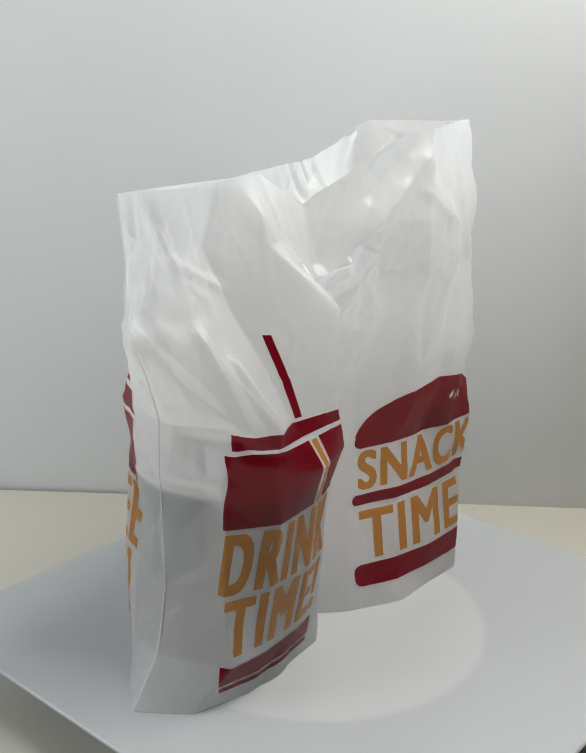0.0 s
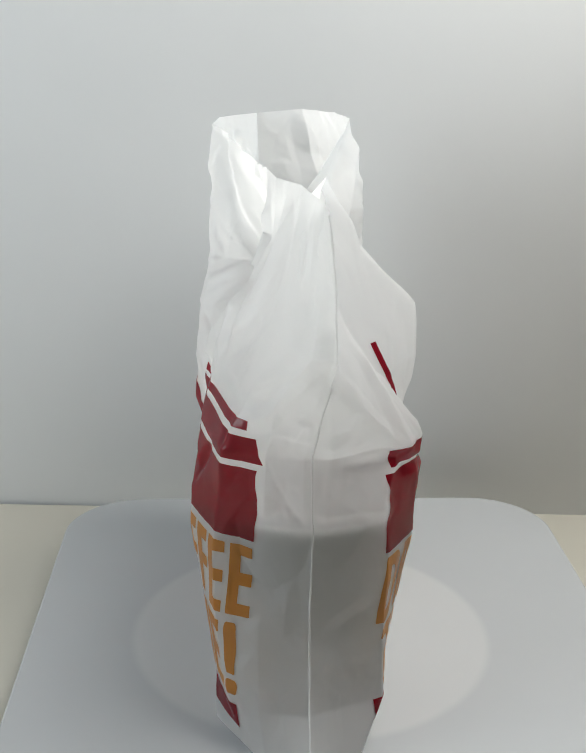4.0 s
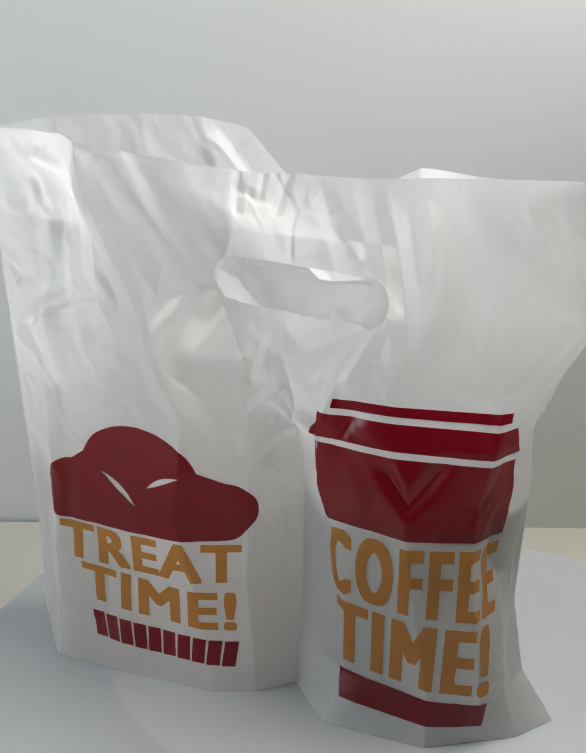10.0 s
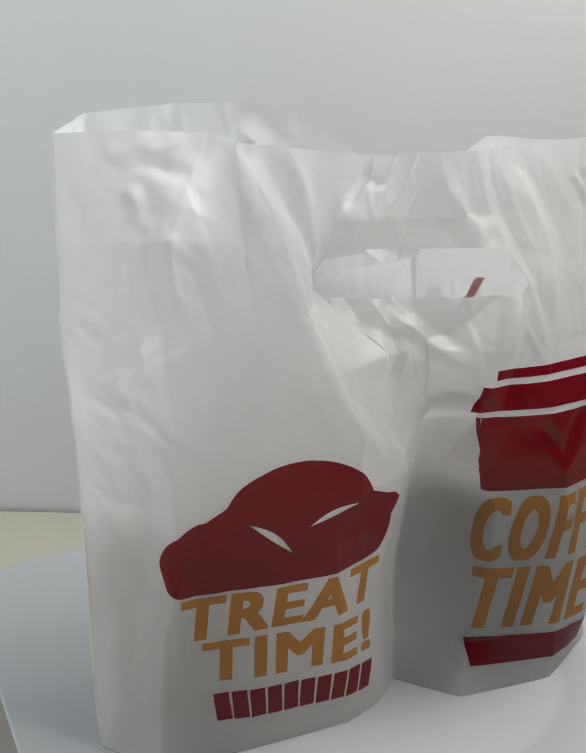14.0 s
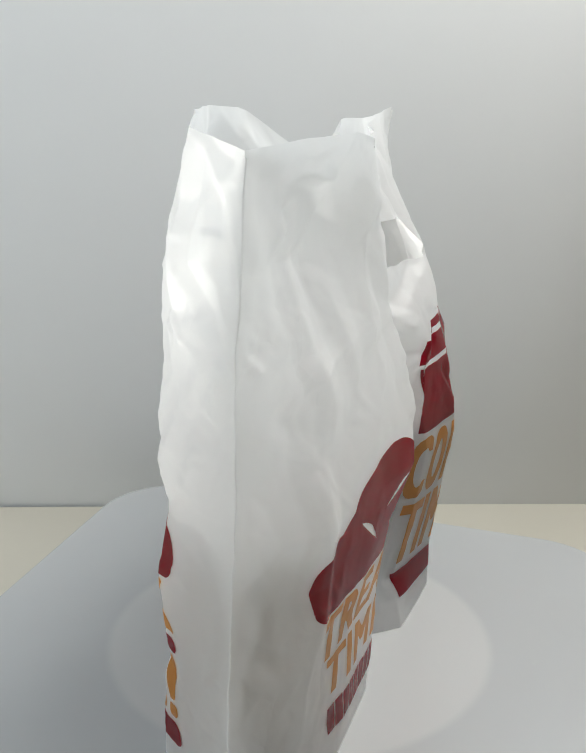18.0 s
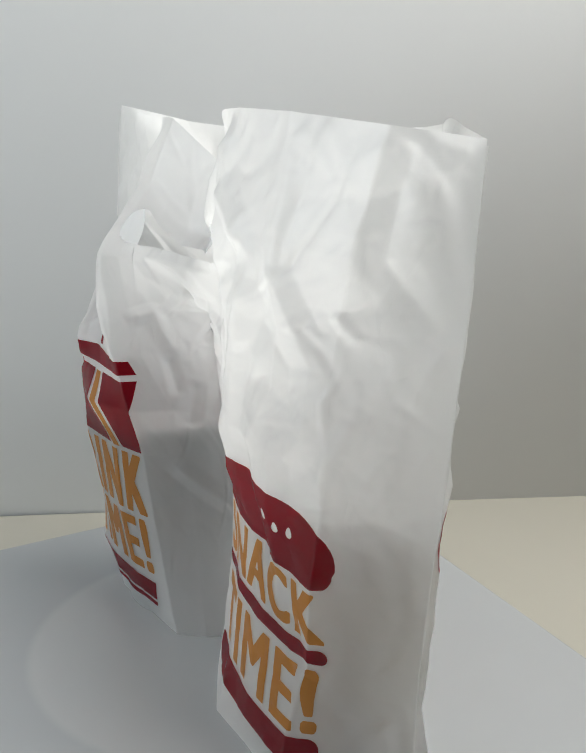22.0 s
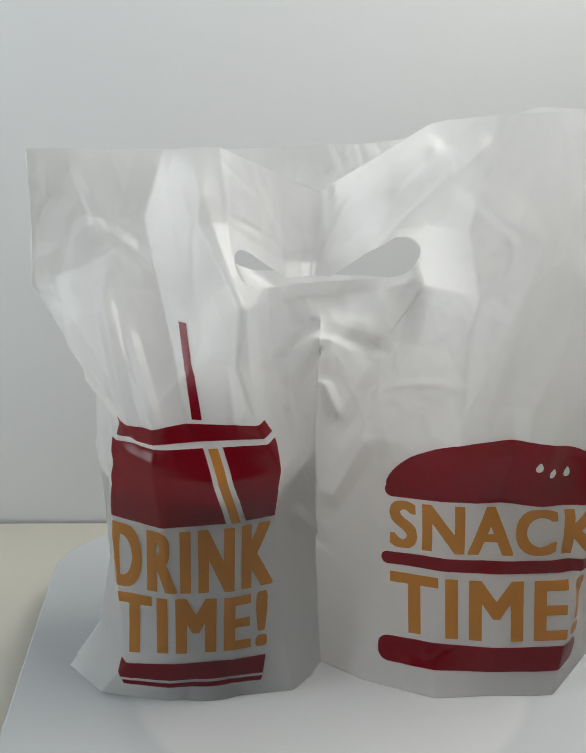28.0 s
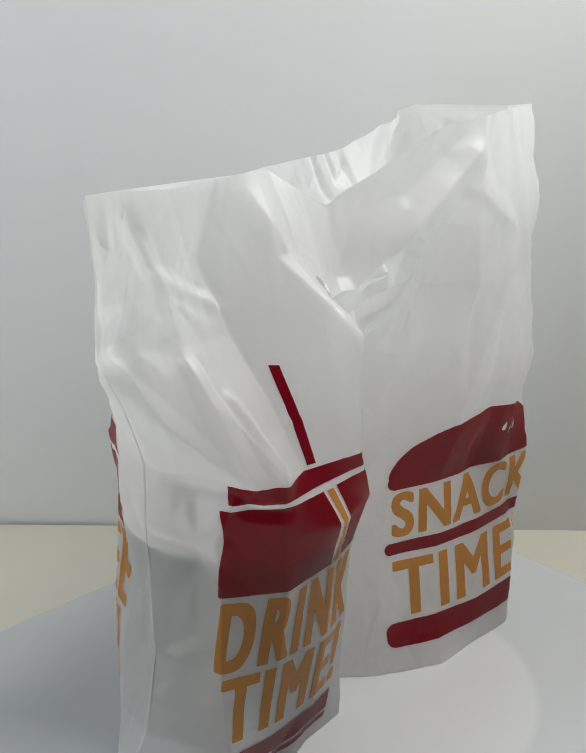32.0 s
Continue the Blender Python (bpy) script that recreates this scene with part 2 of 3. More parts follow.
# ---- the turntable ----
turntable = tagged(new("turntable"), "white square turntable plate with rounded corners and a round glossy centre", "turntable")
plate = rounded_plate(0.398, 0.392, 0.06, -0.004, -0.0005, 0.0015)
bmesh.ops.transform(plate, matrix=pose(0.0100, -0.0115, 0, 0, 0, -12), verts=plate.verts[:])
part("plate", plate, PLATE, turntable, smooth=False)
part("platter", lathe([(0.114, -0.014), (0.118, -0.0125), (0.118, -0.0055), (0.1165, -0.0042)], 96), DISC, turntable, "round white platter under the plate", smooth=False)
part("hub", lathe([(0.05, TABLE_Z + 0.012), (0.05, -0.016), (0.06, -0.0142)], 48), DARK, turntable, smooth=False)
stand = tagged(new("round_stand"), "dark round stand under the turntable on the table", "stand")
part("foot", lathe([(0.088, TABLE_Z), (0.09, TABLE_Z + 0.002), (0.09, TABLE_Z + 0.009), (0.087, TABLE_Z + 0.011)], 64), DARK, stand, smooth=False)

# ---- the bag: horizontal outlines, bottom to top (mm) ----
SECTIONS = []


def section(height, drink_fold, snack_fold, front, back):
    """The outline at one height: the two upright folds, the front film (drink pouch, weld, snack pouch) and the back film (coffee pouch, weld, treat pouch)."""
    SECTIONS.append((height, drink_fold, snack_fold, front, back))


section(0, (-152, 42), (170, -15),
        ((-136, 10), (-100, -8), (-59, -13), (-27, -16), (-12, -4), (-3, 8), (17, -17), (51, -44), (84, -50), (119, -58)),
        ((-130, 61), (-107, 69), (-78, 79), (-20, 63), (0, 27), (12, 34), (23, 40), (49, 44), (108, 32), (153, 19)))
section(30, (-132, 38), (172, -15),
        ((-122, -8), (-96, -16), (-63, -20), (-32, -18), (-17, -4), (-4, 12), (21, -14), (53, -35), (85, -49), (124, -56)),
        ((-121, 64), (-107, 77), (-78, 79), (-30, 56), (-1, 23), (12, 33), (24, 43), (52, 46), (106, 35), (149, 15)))
section(75, (-124, 37), (173, -14),
        ((-124, -5), (-98, -21), (-66, -28), (-36, -23), (-20, -4), (-5, 16), (25, -11), (58, -32), (92, -44), (134, -52)),
        ((-116, 63), (-101, 84), (-70, 84), (-30, 67), (-2, 20), (14, 30), (29, 41), (60, 48), (105, 35), (151, 22)))
section(120, (-126, 37), (175, -12),
        ((-125, -6), (-101, -28), (-64, -31), (-40, -27), (-23, -9), (-6, 13), (29, -13), (59, -30), (96, -42), (138, -53)),
        ((-110, 58), (-96, 84), (-63, 90), (-26, 73), (-2, 27), (13, 36), (28, 46), (69, 54), (95, 47), (141, 27)))
section(150, (-127, 38), (177, -10),
        ((-124, -2), (-105, -27), (-75, -42), (-39, -36), (-25, -15), (-8, 9), (28, -11), (60, -40), (96, -52), (138, -48)),
        ((-118, 61), (-97, 81), (-60, 88), (-13, 69), (-2, 36), (12, 46), (26, 56), (63, 65), (110, 44), (148, 29)))
section(180, (-126, 38), (179, -9),
        ((-117, -13), (-104, -29), (-87, -24), (-52, -37), (-42, -24), (-8, 6), (23, -11), (59, -40), (94, -54), (142, -49)),
        ((-119, 61), (-104, 81), (-54, 81), (-10, 72), (2, 43), (16, 44), (29, 46), (62, 64), (111, 49), (144, 25)))
section(210, (-139, 37), (181, -8),
        ((-137, 17), (-114, -4), (-89, -8), (-62, -39), (-43, -24), (-8, 3), (24, -13), (59, -40), (110, -54), (140, -47)),
        ((-126, 57), (-106, 67), (-57, 73), (-22, 72), (6, 45), (18, 44), (31, 43), (77, 55), (98, 50), (148, 26)))
section(240, (-157, 36), (184, -8),
        ((-146, 34), (-119, 19), (-92, 13), (-58, -37), (-43, -25), (-15, -21), (44, -17), (63, -45), (114, -53), (142, -42)),
        ((-148, 46), (-112, 55), (-57, 64), (-43, 62), (10, 33), (31, 20), (52, 8), (86, 48), (111, 43), (142, 20)))
section(275, (-154, 37), (184, -5),
        ((-137, 35), (-118, 31), (-97, 28), (-72, 0), (-42, -6), (-11, 1), (30, -23), (56, -45), (103, -51), (149, -42)),
        ((-142, 39), (-111, 42), (-68, 45), (-40, 40), (5, 26), (24, 20), (43, 15), (98, 46), (116, 40), (136, 11)))
section(320, (-154, 41), (185, -3),
        ((-133, 37), (-109, 30), (-86, 25), (-65, 17), (-34, 6), (-4, -5), (46, -29), (71, -38), (106, -38), (157, -30)),
        ((-132, 37), (-100, 34), (-65, 30), (-31, 35), (5, 33), (23, 32), (41, 32), (114, 37), (122, 43), (132, 35)))
HEIGHTS = [s[0] for s in SECTIONS]
RIM_FRONT = (311, 310, 309, 310, 312, 311, 311, 327, 330, 331, 329, 324)
RIM_BACK = (311, 311, 310, 309, 308, 309, 309, 310, 320, 322, 326, 324)
SUB, ROWS_UP = 34, 260
CREASED = 0.94


def spline(values, at, creased=CREASED):
    """Values at whole steps, read at the places given: half a smooth curve, half the straight run between folds."""
    values = np.asarray(values, float)
    n = len(values)
    pad = np.concatenate([2 * values[:1] - values[1:2], values, 2 * values[-1:] - values[-2:-1]])
    i = np.clip(np.floor(at).astype(int), 0, n - 2)
    f = (at - i).reshape((-1,) + (1,) * (values.ndim - 1))
    p0, p1, p2, p3 = pad[i], pad[i + 1], pad[i + 2], pad[i + 3]
    smooth = 0.5 * (2 * p1 + (p2 - p0) * f + (2 * p0 - 5 * p1 + 4 * p2 - p3) * f**2 + (3 * p1 - p0 - 3 * p2 + p3) * f**3)
    return creased * (p1 + (p2 - p1) * f) + (1 - creased) * smooth


def tent(dist, width):
    return np.clip(1 - np.abs(dist) / width, 0, 1)


def facets(run, z, size, height, seed):
    """Relief of flat facets between creases: random heights at scattered places, joined by straight folds."""
    rnd = random.Random(seed)
    tall = size * 1.5
    pts, hs = [], []
    nu, nz = int(run.max() / size) + 3, int(345 / tall) + 3
    for a in range(nu):
        for b in range(nz):
            pts.append(Vector(((a - 1 + rnd.uniform(0.05, 0.95)) * size, (b - 1 + rnd.uniform(0.05, 0.95)) * tall)))
            hs.append(rnd.uniform(-height, height))
    co, _, faces, origin, _, _ = geometry.delaunay_2d_cdt(pts, [], [], 0, 1e-4)
    hs = [hs[o[0]] for o in origin]
    out = np.zeros(run.shape)
    z_col = z.mean(axis=1)
    for f in faces:
        (x0, y0), (x1, y1), (x2, y2) = (co[k] for k in f)
        det = (y1 - y2) * (x0 - x2) + (x2 - x1) * (y0 - y2)
        j0, j1 = np.searchsorted(z_col, (min(y0, y1, y2) - 40, max(y0, y1, y2) + 40))
        if abs(det) < 1e-6 or j1 <= j0:
            continue
        u, v = run[j0:j1], z[j0:j1]
        a = ((y1 - y2) * (u - x2) + (x2 - x1) * (v - y2)) / det
        b = ((y2 - y0) * (u - x2) + (x0 - x2) * (v - y2)) / det
        c = 1 - a - b
        inside = (a >= 0) & (b >= 0) & (c >= 0)
        out[j0:j1][inside] = (a * hs[f[0]] + b * hs[f[1]] + c * hs[f[2]])[inside]
    return out


def fold_relief(x, z, depth, width, *places):
    """A sharp fold through places (x, z): full height along the line, fading at both ends."""
    best = np.zeros(x.shape)
    total = sum(math.dist(p, q) for p, q in zip(places, places[1:]))
    gone = 0.0
    for (x0, z0), (x1, z1) in zip(places, places[1:]):
        ln = math.dist((x0, z0), (x1, z1))
        ex, ez = (x1 - x0) / ln, (z1 - z0) / ln
        along = np.clip((x - x0) * ex + (z - z0) * ez, 0, ln)
        away = np.hypot(x - x0 - along * ex, z - z0 - along * ez)
        f = (gone + along) / total
        best = np.maximum(best, tent(away, width) * np.clip(np.minimum(f, 1 - f) / 0.16, 0.15, 1))
        gone += ln
    return depth * best


def crumple(grid, sign, folds, seed):
    """Pushes the film out along its normal: sharp folds, then broad dents, then fine crinkles."""
    du, dv = np.gradient(grid, axis=1), np.gradient(grid, axis=0)
    nrm = np.cross(du, dv) * sign
    nrm /= np.linalg.norm(nrm, axis=2, keepdims=True) + 1e-9
    x, z = grid[:, :, 0], grid[:, :, 2]
    push = np.zeros(x.shape)
    for fold in folds:
        push += 1.35 * fold_relief(x, z, *fold)
    run = np.concatenate([np.zeros((x.shape[0], 1)), np.cumsum(np.linalg.norm(np.diff(grid[:, :, :2], axis=1), axis=2), axis=1)], axis=1)
    rnd = random.Random(seed)
    # taut over the prints, slack round the handle
    ends = np.clip(1.5 - np.minimum(run, run[:, -1:] - run) / 55, 0, 1) * np.clip((z - 15) / 40, 0, 1)
    slack = np.maximum(0.36 + 0.64 * np.clip((z - 165) / 35, 0, 1), 0.5 * ends)
    slack = slack * (1 - 0.62 * np.clip((-x - 35) / 20, 0, 1))
    web = np.clip(1.5 - np.abs(x) / 40, 0, 1) * np.clip((z - 140) / 20, 0, 1) * np.clip((262 - z) / 20, 0, 1)
    slack = slack + 0.5 * web
    push += slack * (facets(run, z, 30, 1.6, seed) + facets(run, z, 14, 1.3, seed + 1)) + (0.3 + 0.7 * slack) * facets(run, z, 6.5, 0.5, seed + 2)
    push += ends * facets(run, z, 9, 1.0, seed + 4)
    for _ in range(130):
        cx, cz = rnd.uniform(0, float(run.max())), rnd.uniform(8, 330)
        high = cz > 185
        turn = rnd.gauss(90, 42)
        ln = rnd.uniform(9, 48) * (1.2 if high else 0.8)
        amp = rnd.uniform(0.2, 1.0) ** 1.5 * rnd.choice((1, -1)) * (1.2 if high else 0.6)
        wide = rnd.uniform(1.3, 4.5) * (1 + 0.4 * abs(amp))
        ex, ez = math.cos(radians(turn)), math.sin(radians(turn))
        along = (run - cx) * ex + (z - cz) * ez
        across = (run - cx) * ez - (z - cz) * ex + 0.005 * along * along * rnd.choice((1, -1))
        fade = np.clip(1 - np.abs(along) / ln, 0, 1) ** 0.7
        lopsided = np.where(across > 0, tent(across, wide), tent(across, wide * rnd.uniform(0.25, 1)))
        push += amp * lopsided * fade
    soft = np.pad(push, 1, mode="edge")
    push = (6 * push + soft[:-2, 1:-1] + soft[2:, 1:-1] + soft[1:-1, :-2] + soft[1:-1, 2:]) / 10
    wob = np.zeros(x.shape)
    for j in range(x.shape[0]):
        for i in range(x.shape[1]):
            p = grid[j, i]
            wob[j, i] = noise.noise(Vector((p[0] * 0.022 + seed, p[1] * 0.022, p[2] * 0.014)))
    calm = np.clip((z - 2) / 12, 0, 1) * np.where(x < 0, np.clip((318 - z) / 30, 0.25, 1), 1)
    edge = np.clip(np.minimum(np.arange(x.shape[1]), np.arange(x.shape[1])[::-1]) / 6.0, 0, 1)[None, :]
    return grid + nrm * ((push + wob * 0.4) * calm * edge)[:, :, None]


# what stands in the pouches, in mm: middle, turn, half sizes at the foot and at the top, corner, height
TUB = (-70, 26, 0, 39, 39, 57, 57, 57, 141)
CARTON = (119.5, -13, 9, 36, 16, 36, 16, 4, 148)


def drape(grid):
    """Keeps the film a hair outside of what stands in the pouches."""
    g = grid.copy()
    for cx, cy, turn, ax, ay, bx, by, r, top in (TUB, CARTON):
        f = np.clip(g[:, :, 2] / top, 0, 1)
        c, s = math.cos(radians(turn)), math.sin(radians(turn))
        u, v = g[:, :, 0] - cx, g[:, :, 1] - cy
        u, v = c * u + s * v, c * v - s * u
        hx, hy = ax + (bx - ax) * f, ay + (by - ay) * f
        r = np.minimum(r, hx)
        qx, qy = np.abs(u) - (hx - r), np.abs(v) - (hy - r)
        px, py = np.maximum(qx, 0), np.maximum(qy, 0)
        ln = np.hypot(px, py) + 1e-9
        d = ln + np.minimum(np.maximum(qx, qy), 0) - r
        out = np.clip(1.5 - d, 0, 12) * np.clip((top + 6 - g[:, :, 2]) / 6, 0, 1)
        nx, ny = np.sign(u) * px / ln * out, np.sign(v) * py / ln * out
        g[:, :, 0] += c * nx - s * ny
        g[:, :, 1] += s * nx + c * ny
    return g


def panel(side, rim, sign, folds, seed):
    """One film from the drink fold to the snack fold, as a grid of places in mm."""
    cols = np.linspace(0, 11, 11 * SUB + 1)
    level = []
    for h, drink_fold, snack_fold, *films in SECTIONS:
        pts = [(*p, h) for p in (drink_fold, *films[side], snack_fold)]
        if h == HEIGHTS[-1]:
            pts = [(p[0], p[1], z) for p, z in zip(pts, rim)]
        level.append(spline(pts, cols, 0.85 if h <= 75 else CREASED))
    level = np.array(level)
    t = np.linspace(0, 1, ROWS_UP + 1)
    at = np.interp(t * 320, HEIGHTS, range(len(HEIGHTS)))
    grid = spline(level, at)
    return drape(crumple(grid, sign, folds, seed))


# folds of the front film: depth, width, then the places (x, z) that the fold runs through
FRONT_FOLDS = (
    # drink pouch and its top
    (1.8, 9, (-74, 318), (-65, 268), (-60, 246), (-56, 205), (-52, 176)),
    (-1.6, 10, (-88, 316), (-101, 270), (-101, 244)), (-1.6, 9, (-156, 240), (-120, 256), (-101, 270)),
    (1.8, 7, (-150, 232), (-135, 206), (-118, 172)), (2.2, 7, (-129, 198), (-127, 150), (-120, 140)),
    (2.2, 5, (-121, 238), (-116, 188), (-110, 166)), (1.8, 4, (-110, 222), (-102, 178)), (-2.0, 6, (-121, 178), (-113, 166), (-98, 163)),
    (-1.6, 6, (-137, 308), (-124, 271)), (1.3, 4, (-145, 312), (-146, 284)), (1.5, 5, (-118, 270), (-90, 250)), (1.2, 5, (-128, 290), (-118, 262)),
    # web below the handle
    (2.6, 8, (-52, 247), (40, 249)), (2.4, 8, (42, 250), (27, 198), (2, 140)), (1.8, 4, (-34, 204), (-12, 227)), (1.8, 4, (-15, 190), (-6, 206)),
    (-2.2, 6, (-50, 202), (-37, 207), (-25, 180)), (1.8, 6, (-17, 221), (30, 203)), (2.0, 5, (-20, 138), (-18, 169)), (2.0, 6, (4, 72), (-30, 119)),
    (-2.4, 7, (20, 156), (-2, 102)), (-1.8, 5, (-6, 186), (4, 160)), (1.5, 4, (-30, 182), (-24, 158)),
    # snack pouch
    (4.0, 11, (70, 320), (38, 289), (14, 266)), (-2.5, 11, (46, 318), (22, 290)), (1.6, 9, (65, 318), (65, 294), (93, 267), (84, 226), (70, 168)),
    (3.6, 15, (94, 268), (54, 154)), (1.8, 11, (112, 335), (107, 264), (131, 223), (130, 190), (106, 163)), (-2.2, 9, (166, 326), (158, 275), (165, 260), (178, 236)),
    (1.6, 6, (176, 238), (166, 206)), (-1.5, 6, (64, 230), (61, 174)), (1.5, 4, (140, 250), (150, 236)), (1.4, 5, (150, 204), (137, 164)), (1.2, 5, (162, 188), (150, 166)),
    (-1.4, 6, (172, 312), (180, 262)), (1.6, 5, (166, 44), (173, 4)), (1.4, 5, (52, 296), (86, 269)), (-1.4, 8, (118, 100), (150, 30)),
    (-2.4, 13, (84, 182), (88, 150), (86, 108)), (2.2, 12, (112, 194), (107, 150), (108, 104)),
)
# folds of the back film
BACK_FOLDS = (
    # treat pouch
    (2.4, 9, (133, 326), (93, 248), (73, 197), (45, 164), (27, 154)), (-3.0, 11, (110, 322), (64, 257), (55, 226)), (2.0, 7, (90, 314), (57, 246)),
    (1.5, 7, (135, 274), (120, 206)), (2.4, 9, (150, 192), (146, 159), (145, 80)), (1.8, 6, (176, 208), (147, 188)), (1.4, 4, (160, 278), (155, 292)),
    (-2.0, 5, (157, 302), (148, 278)), (1.5, 5, (158, 314), (131, 305)), (2.6, 9, (151, 298), (147, 257), (145, 219), (139, 184)), (1.5, 4, (184, 249), (170, 230)),
    # web and handle
    (3.0, 7, (18, 225), (-12, 200)), (3.0, 7, (-42, 239), (-24, 204)), (2.4, 6, (6, 199), (36, 173)), (2.2, 6, (37, 176), (30, 157), (-12, 186)), (-2.2, 7, (19, 206), (-39, 240)),
    (-2.2, 6, (22, 222), (30, 195)), (1.6, 4, (35, 310), (40, 282)), (1.6, 4, (8, 312), (18, 283)), (1.3, 3, (22, 312), (26, 292)), (2.2, 6, (-14, 290), (-34, 261)), (1.5, 4, (40, 304), (26, 293)),
    # coffee pouch
    (2.4, 8, (-2, 314), (-25, 263), (-47, 240), (-54, 202)), (-2.4, 8, (-40, 310), (-53, 254), (-58, 214)), (-2.4, 13, (-46, 312), (-75, 290), (-87, 262), (-80, 210)),
    (1.6, 8, (-61, 306), (-70, 262), (-63, 218)), (1.6, 4, (-102, 293), (-118, 271)), (1.4, 4, (-112, 300), (-124, 266)), (1.8, 7, (-150, 234), (-120, 202), (-108, 194)),
    (-2.6, 6, (-44, 172), (-62, 149), (-82, 176)), (1.5, 3, (-38, 224), (-50, 202)), (1.5, 4, (-130, 300), (-140, 262)), (1.6, 5, (-133, 204), (-126, 190)),
)
front = panel(0, RIM_FRONT, 1, FRONT_FOLDS, 3.0)
back = panel(1, RIM_BACK, -1, BACK_FOLDS, 11.0)
back[:, 0], back[:, -1] = front[:, 0], front[:, -1]


def slot_distance(x, z, slot):
    """Distance to a slot with round ends; negative inside."""
    out = np.full(np.shape(x), 1e3)
    for cx, cz, hw, hh in slot:
        qx = np.maximum(np.abs(x - cx) - (hw - hh), 0)
        out = np.minimum(out, np.hypot(qx, z - cz) - hh)
    return out


SLOT_FRONT = ((-9, 258, 49, 11),)
SLOT_BACK = ((4, 248, 50, 12),)


def film_mesh(name, grid, slot, parent, flip, sag=None):
    """A film with its hand slot cut out; sag: the strip over the slot hangs down and inward."""
    ny, nx = grid.shape[:2]
    g = grid.copy()
    d = slot_distance(g[:, :, 0], g[:, :, 2], slot)
    gone = np.zeros((ny - 1, nx - 1), bool)
    mid = (d[:-1, :-1] + d[1:, :-1] + d[:-1, 1:] + d[1:, 1:]) / 4
    gone[mid < 0] = True
    # draw the torn steps of the cut onto the slot's outline
    for _ in range(3):
        d = slot_distance(g[:, :, 0], g[:, :, 2], slot)
        near = np.abs(d) < 1.6
        e = 0.05
        gx = (slot_distance(g[:, :, 0] + e, g[:, :, 2], slot) - d) / e
        gz = (slot_distance(g[:, :, 0], g[:, :, 2] + e, slot) - d) / e
        touch = np.zeros((ny, nx), bool)
        for a in (slice(0, -1), slice(1, None)):
            for b in (slice(0, -1), slice(1, None)):
                touch[a, b] |= gone
        keep = np.zeros((ny, nx), bool)
        for a in (slice(0, -1), slice(1, None)):
            for b in (slice(0, -1), slice(1, None)):
                keep[a, b] |= ~gone
        rim = touch & keep & near
        g[:, :, 0] = np.where(rim, g[:, :, 0] - d * gx, g[:, :, 0])
        g[:, :, 2] = np.where(rim, g[:, :, 2] - d * gz, g[:, :, 2])
    if sag:
        mid, left, right, drop, inward = sag
        x, high = g[:, :, 0], np.clip((g[:, :, 2] - 266) / 44, 0, 1)
        reach = np.where(x < mid, (mid - x) / left, (x - mid) / right)
        droop = np.where(x < mid, np.clip((x - mid + left) / 30, 0, 1), np.clip(1 - 1.5 * reach, 0, 1))
        hang = (high * np.clip(1 - reach, 0, 1) + (1 - high) * droop) * np.clip((g[:, :, 2] - 258) / 6, 0, 1)
        g[:, :, 1] += inward * hang * high
        g[:, :, 2] -= drop * hang
    idx = np.arange(ny * nx).reshape(ny, nx)
    quads = np.stack([idx[:-1, :-1], idx[:-1, 1:], idx[1:, 1:], idx[1:, :-1]], -1)[~gone]
    if flip:
        quads = quads[:, ::-1]
    me = bpy.data.meshes.new(name)
    me.from_pydata((g.reshape(-1, 3) * W_MM).tolist(), [], quads.tolist())
    me.materials.append(FILM)
    me.polygons.foreach_set("use_smooth", [True] * len(me.polygons))
    ob = new(name, me)
    ob.parent = parent
    return ob


bag = tagged(new("carrier_bag"), "white plastic twin-pouch carrier bag with red and orange prints", "carrier bag")
film_mesh("front_film", front, SLOT_FRONT, bag, False, (-4, 54, 44, 24, 20))
film_mesh("back_film", back, SLOT_BACK, bag, True)


def bottom_film():
    bm = bmesh.new()
    n = front.shape[1]
    rings = []
    for k in range(7):
        f = k / 6
        rings.append([bm.verts.new(((front[0, i] * (1 - f) + back[0, i] * f) * W_MM)) for i in range(n)])
    for a, b in zip(rings, rings[1:]):
        for i in range(n - 1):
            bm.faces.new((a[i], b[i], b[i + 1], a[i + 1]))
    return bm


part("base_film", bottom_film(), FILM, bag)


def seam(name, run, way, reach):
    """The welded edge at one end of the bag: a slim doubled fin that stands off the fold."""
    bm = bmesh.new()
    rows = []
    for k, p in enumerate(run):
        wave = 0.5 * math.sin(k * 0.31) + 0.3 * math.sin(k * 0.83 + 1)
        out = reach * (0.75 + 0.25 * math.sin(k * 0.17))
        tip = p + Vector((way * out, wave, 0))
        rows.append([bm.verts.new(q * W_MM) for q in (p + Vector((0, -0.5, 0)), tip + Vector((0, -0.35, 0)), tip + Vector((0, 0.35, 0)), p + Vector((0, 0.5, 0)))])
    for a, b in zip(rows, rows[1:]):
        for i in range(3):
            bm.faces.new((a[i], a[i + 1], b[i + 1], b[i]))
    return part(name, bm, FILM, bag, "narrow welded edge of the film")


seam("side_seam", [Vector(p) for p in front[6::3, 0]], -1, 0.6)
seam("side_seam", [Vector(p) for p in front[6::3, -1]], 1, 0.6)

# ---- prints ----


